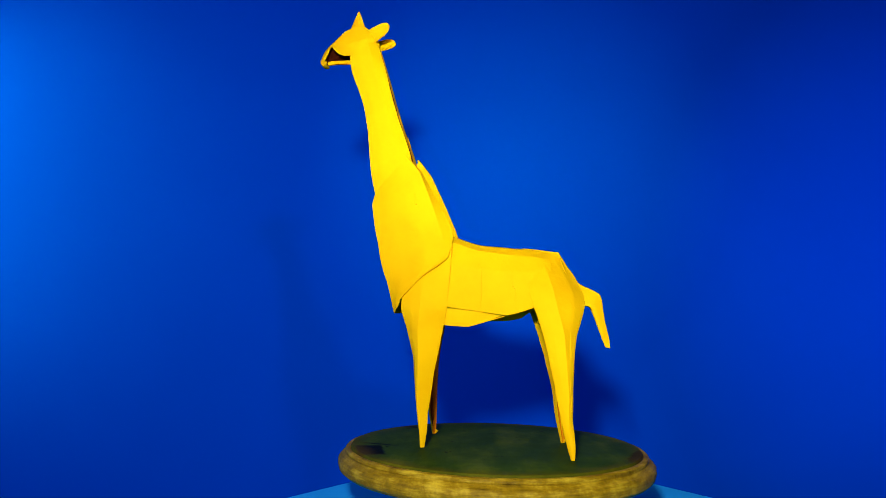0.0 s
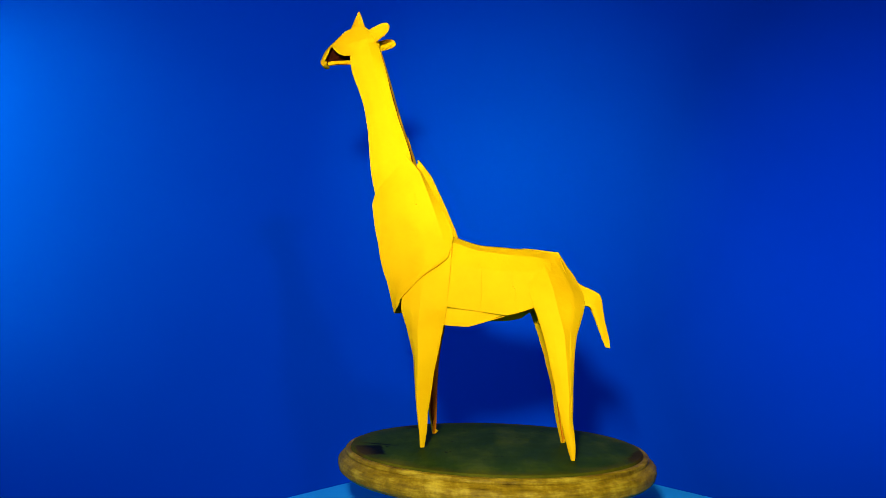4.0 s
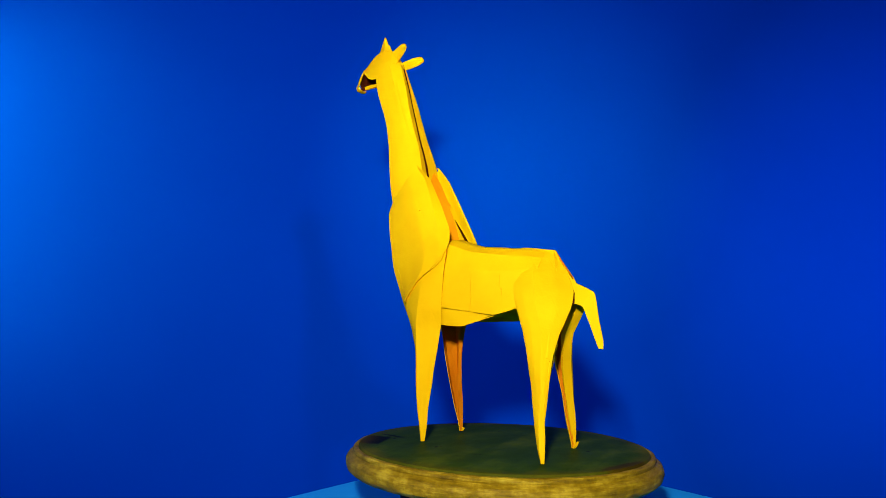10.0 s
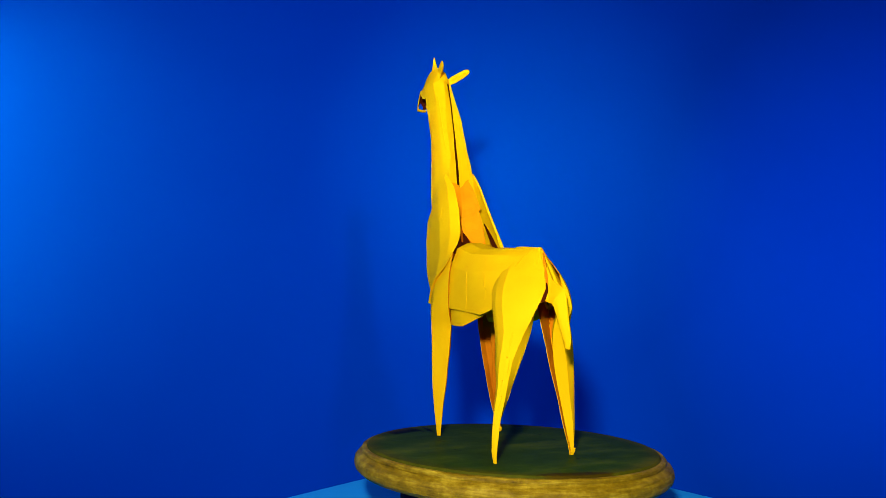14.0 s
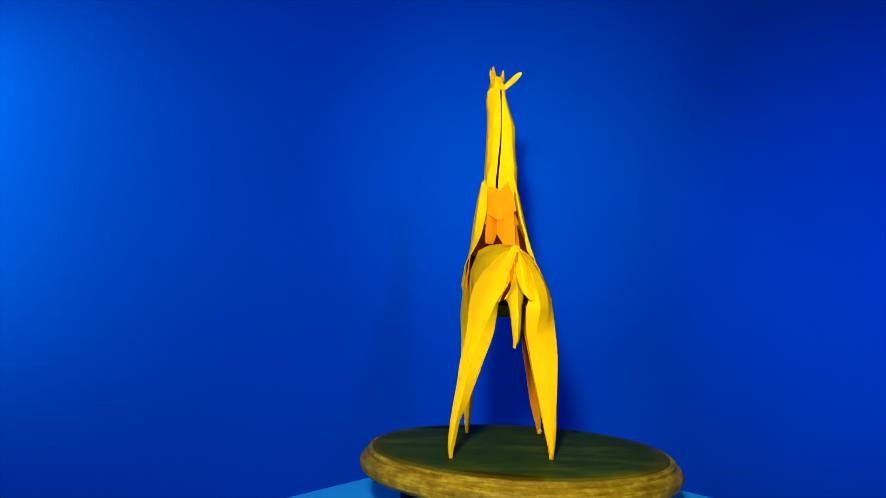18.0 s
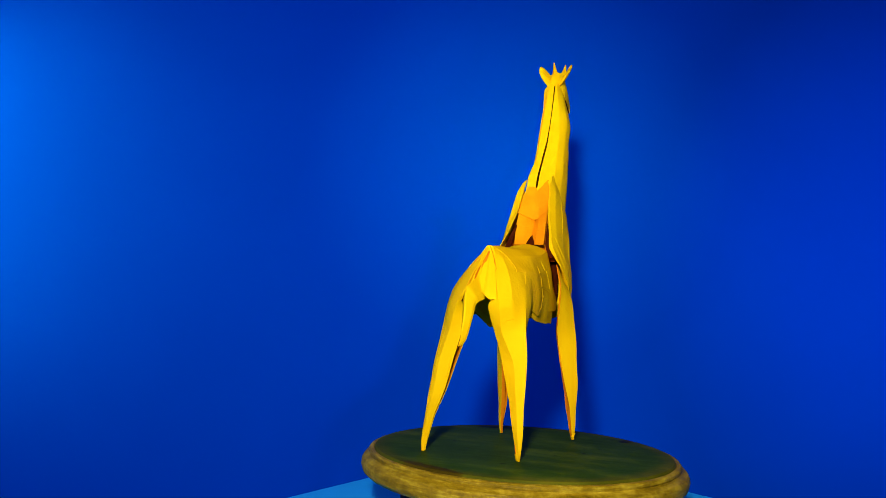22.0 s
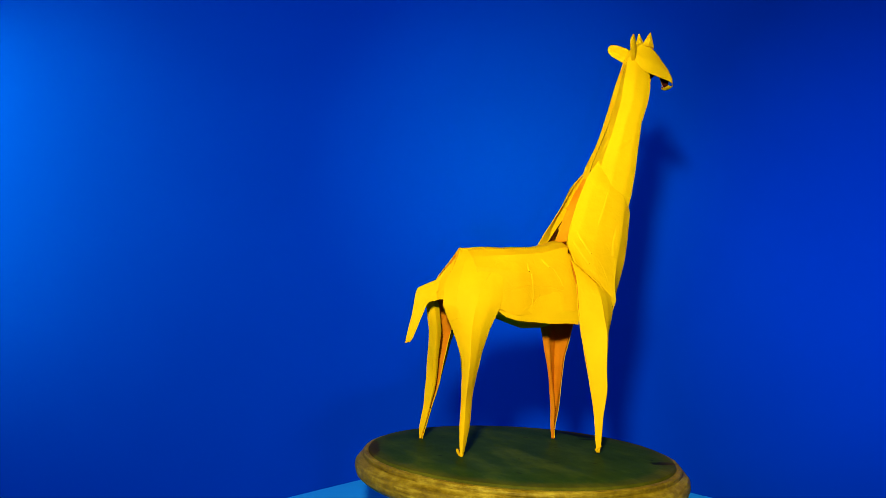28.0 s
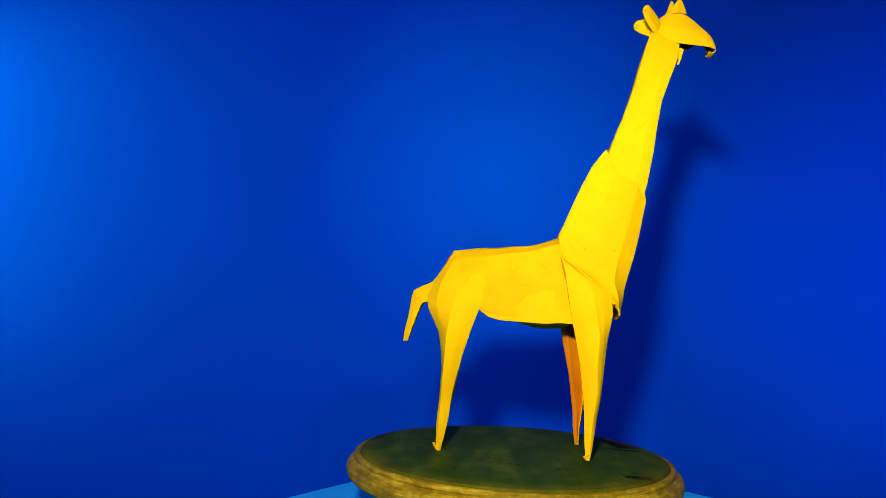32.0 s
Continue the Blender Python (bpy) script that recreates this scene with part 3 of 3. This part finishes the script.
hl = leg("hind_leg", ((0.1490, 0.1464, -0.0130, 0.0010, -0.0270, 0.0012, -0.0400, 0.0008, -0.030, 0.0), (0.1400, 0.1385, -0.0142, 0.0118, -0.0290, 0.0125, -0.0445, 0.0028, -0.035, 0.001),
                 (0.1280, 0.1280, -0.0163, 0.0200, -0.0320, 0.0220, -0.0520, 0.0058, -0.040, 0.003), (0.1155, 0.1155, -0.0193, 0.0258, -0.0360, 0.0290, -0.0580, 0.0098, -0.044, 0.006),
                 (0.1040, 0.1040, -0.0228, 0.0280, -0.0390, 0.0326, -0.0588, 0.0165, -0.050, 0.0125), (0.085, 0.085, -0.0298, 0.0300, -0.0440, 0.0340, -0.0528, 0.0240, -0.0500, 0.0163),
                 (0.065, 0.065, -0.0345, 0.0315, -0.0455, 0.0378, -0.0506, 0.0320, -0.0480, 0.0230), (0.045, 0.045, -0.0388, 0.0335, -0.0472, 0.0406, -0.0498, 0.0360, -0.0455, 0.0298),
                 (0.025, 0.025, -0.0427, 0.0390, -0.0472, 0.0438, -0.0502, 0.0405, -0.0460, 0.0374), (0.008, 0.008, -0.0465, 0.0420, -0.0488, 0.0452, -0.0514, 0.0438, -0.0490, 0.0413),
                 (0.0, 0.0, -0.0488, 0.0425, -0.0496, 0.0442, -0.0514, 0.0436, -0.0500, 0.0422)), -1, 7, PAPER, (0.0, 0.0, 0.0, 0.05, 0.6, 1.0, 1.0), (0.0, 0.001, 0.0015, 0.0015, 0.001))
hr = leg("hind_leg", ((0.1484, 0.1460, -0.0125, 0.0010, -0.0270, 0.0012, -0.0400, 0.0008, -0.030, 0.0), (0.1395, 0.1380, -0.0125, 0.0180, -0.0290, 0.0125, -0.0440, 0.0050, -0.035, 0.003),
                      (0.1280, 0.1270, -0.0137, 0.0236, -0.0310, 0.0202, -0.0505, 0.0090, -0.040, 0.005), (0.1155, 0.1155, -0.0155, 0.0246, -0.0340, 0.0250, -0.0562, 0.0122, -0.044, 0.006),
                      (0.1030, 0.1030, -0.0178, 0.0250, -0.0380, 0.0272, -0.0575, 0.0145, -0.054, 0.0040), (0.085, 0.085, -0.0250, 0.0190, -0.0415, 0.0288, -0.0492, 0.0138, -0.0458, 0.0074),
                      (0.065, 0.065, -0.0310, 0.0178, -0.0425, 0.0297, -0.0452, 0.0210, -0.0420, 0.0115), (0.045, 0.045, -0.0360, 0.0192, -0.0440, 0.0294, -0.0456, 0.0230, -0.0420, 0.0160),
                      (0.025, 0.025, -0.0390, 0.0225, -0.0452, 0.0286, -0.0469, 0.0250, -0.0440, 0.0200), (0.008, 0.008, -0.0420, 0.0245, -0.0456, 0.0281, -0.0476, 0.0262, -0.0455, 0.0232),
                      (0.0, 0.0, -0.0440, 0.0248, -0.0454, 0.0270, -0.0470, 0.0264, -0.0460, 0.0244)), 1, 8, PAPER, (0.0, 0.0, 0.0, 0.3, 0.85, 1.0, 1.0), (0.0, 0.002, 0.003, 0.003, 0.002))
fold(hr, ((0.0135, -0.0160, 0.1380), (0.0226, -0.0340, 0.1181), (0.0263, -0.0359, 0.1086)), 0.0028, 0.0003)
fold(hr, ((0.0148, -0.0509, 0.0905), (0.0223, -0.0456, 0.0936)), 0.0022, 0.0003)
fold(hr, ((0.0240, -0.0180, 0.1050), (0.0215, -0.0290, 0.0750), (0.0215, -0.0350, 0.0480)), 0.0022, 0.0003)
fold(hl, ((-0.0279, -0.0494, 0.0938), (-0.039, -0.0484, 0.0471), (-0.0415, -0.0480, 0.0330)), 0.0020, 0.0003)
fold(hl, ((-0.0200, -0.0500, 0.0780), (-0.0270, -0.0475, 0.0551), (-0.0330, -0.0460, 0.0400)), 0.0020, 0.0003)
toe(hr, 0.0255, -0.0462, 0.0003, 1)
toe(fr, 0.0370, 0.0575, 0.0003, -1)


def rump():
    rows = []
    for u, z, half, deep in ((-0.0390, 0.1466, 0.0020, 0.0), (-0.0440, 0.1370, 0.0075, 0.5), (-0.0505, 0.1260, 0.0120, 1.0), (-0.0568, 0.1140, 0.0155, 1.0), (-0.0585, 0.1062, 0.0162, 0.8)):
        rows.append([(half * k, u + lie * 0.6 * deep, z + (rise if z < 0.108 else 0)) for k, lie, rise in ((-1, 0.0060, -0.001), (-0.74, 0.0030, 0.0), (-0.52, 0.0002, 0.002), (-0.42, 0.0012, 0.004), (-0.08, -0.0022, 0.007),
                     (0.16, 0.0006, 0.006), (0.32, -0.0010, 0.003), (0.46, 0.0004, 0.001), (0.64, 0.0036, 0.001), (0.85, 0.0070, 0.0))])
    r = part("rump", sheet("rump", rows, PAPER, 4, 2, 0.25, 0.0004, 0.00012, 31), giraffe)
    fold(r, ((0.0008, -0.0421, 0.1394), (-0.0050, -0.0490, 0.1250), (-0.0085, -0.0540, 0.1120)), 0.0030, 0.0010)
    # the slit between the hip and the root of the tail: its shade is in the sheets' colours
    for mat, name, label, line in ((PAPER_DEEP_SHADE, "slit_shade", "orange strip coloured as shade in the slit beside the tail", ((0.0006, 0.0004, -0.0418, 0.1420), (-0.0016, 0.0016, -0.0468, 0.1330), (-0.0038, 0.0022, -0.0512, 0.1250), (-0.0056, 0.0004, -0.0545, 0.1180))),
                                   (PAPER_DARK_SHADE, "gap_shade", "dark sheet coloured as the shade beside the tail", ((-0.0056, 0.0003, -0.0535, 0.1200), (-0.0078, 0.0012, -0.0566, 0.1145), (-0.0108, 0.0010, -0.0578, 0.1090), (-0.0124, 0.0003, -0.0580, 0.1060)))):
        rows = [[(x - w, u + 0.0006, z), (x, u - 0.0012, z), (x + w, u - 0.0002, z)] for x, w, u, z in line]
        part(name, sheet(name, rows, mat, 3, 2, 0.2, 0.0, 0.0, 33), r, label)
    rows = []
    for u0, z0, u1, z1, h, x in ((-0.0490, 0.1180, -0.0480, 0.1340, 0.0030, -0.0022), (-0.0560, 0.1075, -0.0562, 0.1222, 0.0056, -0.0028), (-0.0630, 0.1055, -0.0706, 0.1152, 0.0054, -0.0036),
                                 (-0.0650, 0.1030, -0.0724, 0.1100, 0.0044, -0.0038), (-0.0688, 0.0930, -0.0740, 0.0965, 0.0030, -0.0036), (-0.0734, 0.0800, -0.0777, 0.0820, 0.0019, -0.0042),
                                 (-0.0750, 0.0760, -0.0787, 0.0755, 0.0011, -0.0056)):
        rows.append([(x - h, u0, z0), (x - h * 0.9, (u0 * 2 + u1) / 3, (z0 * 2 + z1) / 3), (x - 0.0002, u1, z1), (x + 0.0002, u1, z1), (x + h * 0.9, (u0 * 2 + u1) / 3, (z0 * 2 + z1) / 3), (x + h, u0, z0)])
    part("tail", sheet("tail", rows, PAPER, 4, 2, 0.4, 0.0004, 0.0003, 9), r)


def head():
    c = 0.002
    rows = []
    # the left cheek is cut back to a notch, through which the mouth stands open
    for u, low_l, low_r, hi, h in ((0.1085, 0.3165, 0.3165, 0.3205, 0.0022), (0.1120, 0.3195, 0.3195, 0.3265, 0.0050), (0.1165, 0.3160, 0.3140, 0.3325, 0.0070), (0.1225, 0.3105, 0.3088, 0.3364, 0.0078),
                                   (0.1300, 0.3080, 0.3074, 0.3358, 0.0078), (0.1365, 0.3080, 0.3066, 0.3330, 0.0072), (0.1415, 0.3100, 0.3062, 0.3290, 0.0066),
                                   (0.1455, 0.3140, 0.3060, 0.3252, 0.0060), (0.1478, 0.3172, 0.3058, 0.3232, 0.0058), (0.1502, 0.3120, 0.3055, 0.3210, 0.0056),
                                   (0.1528, 0.3062, 0.3050, 0.3184, 0.0052), (0.1552, 0.3020, 0.3046, 0.3152, 0.0044), (0.1572, 0.3030, 0.3045, 0.3110, 0.0026)):
        k = h * 1.22
        rows.append([(c - h * 0.97, u, low_l), (c - h, u, low_l * 0.6 + hi * 0.4), (c - h * 0.60, u, hi - 0.0024), (c, u, hi),
                     (c + k * 0.60, u, hi - 0.0024), (c + k, u, low_r * 0.6 + hi * 0.4), (c + k * 0.97, u, low_r)])
    # the mouth's darkness is coloured onto the inner faces
    hd = part("head", sheet("head", rows, PAPER, 3, 3, 0.15, 0.0003, 0.00010, 10, reverse=PAPER_DARK_SHADE), giraffe)
    # the hem of the right cheek, turned up inside, shows through the notch; the chin closes the tip of the nose
    rows = [[(c + a, u, z), (c + a - 0.0006, u, z + 0.0014), (c + a - 0.0012, u, z + 0.0030)] for u, z, a in ((0.1290, 0.3078, 0.0086), (0.1365, 0.3068, 0.0082), (0.1415, 0.3064, 0.0075), (0.1455, 0.3062, 0.0068), (0.1500, 0.3057, 0.0063), (0.1540, 0.3049, 0.0055))]
    part("cheek_hem", sheet("cheek_hem", rows, PAPER, 3, 2, 0.2, 0.0002, 0.0001, 15), hd)
    rows = [[(c - a, u, z + 0.0022), (c - a * 0.92, u, z), (c + b * 0.4 - a * 0.4, u, z - 0.0002), (c + b, u, z + 0.0004)] for u, z, a, b in (
        (0.1520, 0.3026, 0.0048, 0.0042), (0.1534, 0.3018, 0.0047, 0.0046), (0.1556, 0.3016, 0.0041, 0.0046), (0.1575, 0.3042, 0.0028, 0.0028))]
    part("chin", sheet("chin", rows, PAPER, 3, 3, 0.3, 0.0002, 0.0001, 11, reverse=PAPER_DARK_SHADE), hd)
    rows = [[(0.0050, 0.1295, 0.3065), (0.0055, 0.1335, 0.3050)], [(0.0050, 0.1290, 0.3000), (0.0055, 0.1320, 0.2990)], [(0.0050, 0.1285, 0.2925), (0.0052, 0.1296, 0.2925)]]
    part("throat_fold", sheet("throat_fold", rows, PAPER, 3, 3, 0.1, 0.0, 0.0, 16), hd)
    for tip, root in (((-0.0009, 0.1265, 0.3476), (0.0005, 0.1270, 0.3325)), ((0.0098, 0.1300, 0.3450), (0.0075, 0.1290, 0.3325))):
        r0, r1 = Vector(root), Vector(tip)
        rings = [[q + Vector((0, -b, 0)), q + Vector((-a, -b * 0.2, 0)), q + Vector((0, b, 0)), q + Vector((a, -b * 0.2, 0))] for q, a, b in (
            (r0, 0.0032, 0.0066), (r0.lerp(r1, 0.3), 0.0024, 0.0050), (r0.lerp(r1, 0.6), 0.0016, 0.0031), (r0.lerp(r1, 0.85), 0.0009, 0.0016), (r1, 0.0004, 0.0006))]
        part("horn", loft("horn", rings, PAPER, 2, 2, 0.0001, 0.2, 12), hd)
    for tip, root, up, wide, shape in (((-0.0072, 0.0985, 0.3318), (-0.0015, 0.1165, 0.3240), (0.1, 0.35, 1), 0.0052, (1.25, 1.30, 1.10, 0.70, 0.22)), ((0.0235, 0.1003, 0.3312), (0.0080, 0.1140, 0.3195), (0.1, 0.5, 1.0), 0.0046, (0.8, 1.1, 1.05, 0.75, 0.35))):
        r0, r1 = Vector(root), Vector(tip)
        along = (r1 - r0).normalized()
        up = (Vector(up) - along * along.dot(Vector(up))).normalized()
        out = along.cross(up)
        rows = [[q - up * a, q - up * a * 0.4 - out * a * 0.35, q + up * a * 0.3 - out * a * 0.30, q + up * a] for q, a in zip([r0.lerp(r1, k) for k in (0, 0.25, 0.70, 0.93, 1)], [wide * k for k in shape])]
        part("ear", sheet("ear", rows, PAPER, 3, 3, 0.15, 0.0002, 0.0001, 13), hd)


rump()
head()


# ---- what turns ----
TURN = [(0.0, 85.65), (6.4, 85.65), (7.0, 83.4), (7.5, 80.15), (8.0, 76.8), (8.5, 73.1), (9.0, 69.2), (9.5, 65.8), (10.0, 62.3), (10.5, 58.9), (11.0, 55.5),
        (11.5, 52.2), (12.0, 48.8), (12.5, 45.4), (13.0, 42.0), (13.5, 37.9), (14.0, 34.4), (14.5, 30.9), (16.5, 16.5), (17.0, 13.4), (17.5, 9.7), (18.0, 6.3),
        (18.5, 2.9), (19.0, -0.1), (19.5, -4.3), (20.0, -7.8), (20.5, -11.3), (21.0, -14.4), (21.5, -17.7), (22.0, -21.2), (22.5, -24.5), (23.0, -27.8), (23.5, -31.5),
        (24.0, -35.2), (24.5, -38.8), (25.0, -42.9), (25.5, -46.4), (27.5, -60.5), (28.0, -64.2), (28.5, -67.5), (29.0, -71.1), (29.5, -74.5), (30.0, -78.3), (30.5, -81.4),
        (31.0, -84.8), (31.5, -88.0), (32.0, -91.6)]


def motions():
    on_base = pose(0.002, 0, 0, 0, 0, -4.0)
    disc = pose(0.01297, 0.00583, -0.0004, -0.557, 0.394, 0)
    for carried, seat in ((giraffe, on_base), (plaque, disc)):
        walk(carried, [(t, pose(0, 0, 0, 0, 0, a) @ seat) for t, a in TURN])


motions()
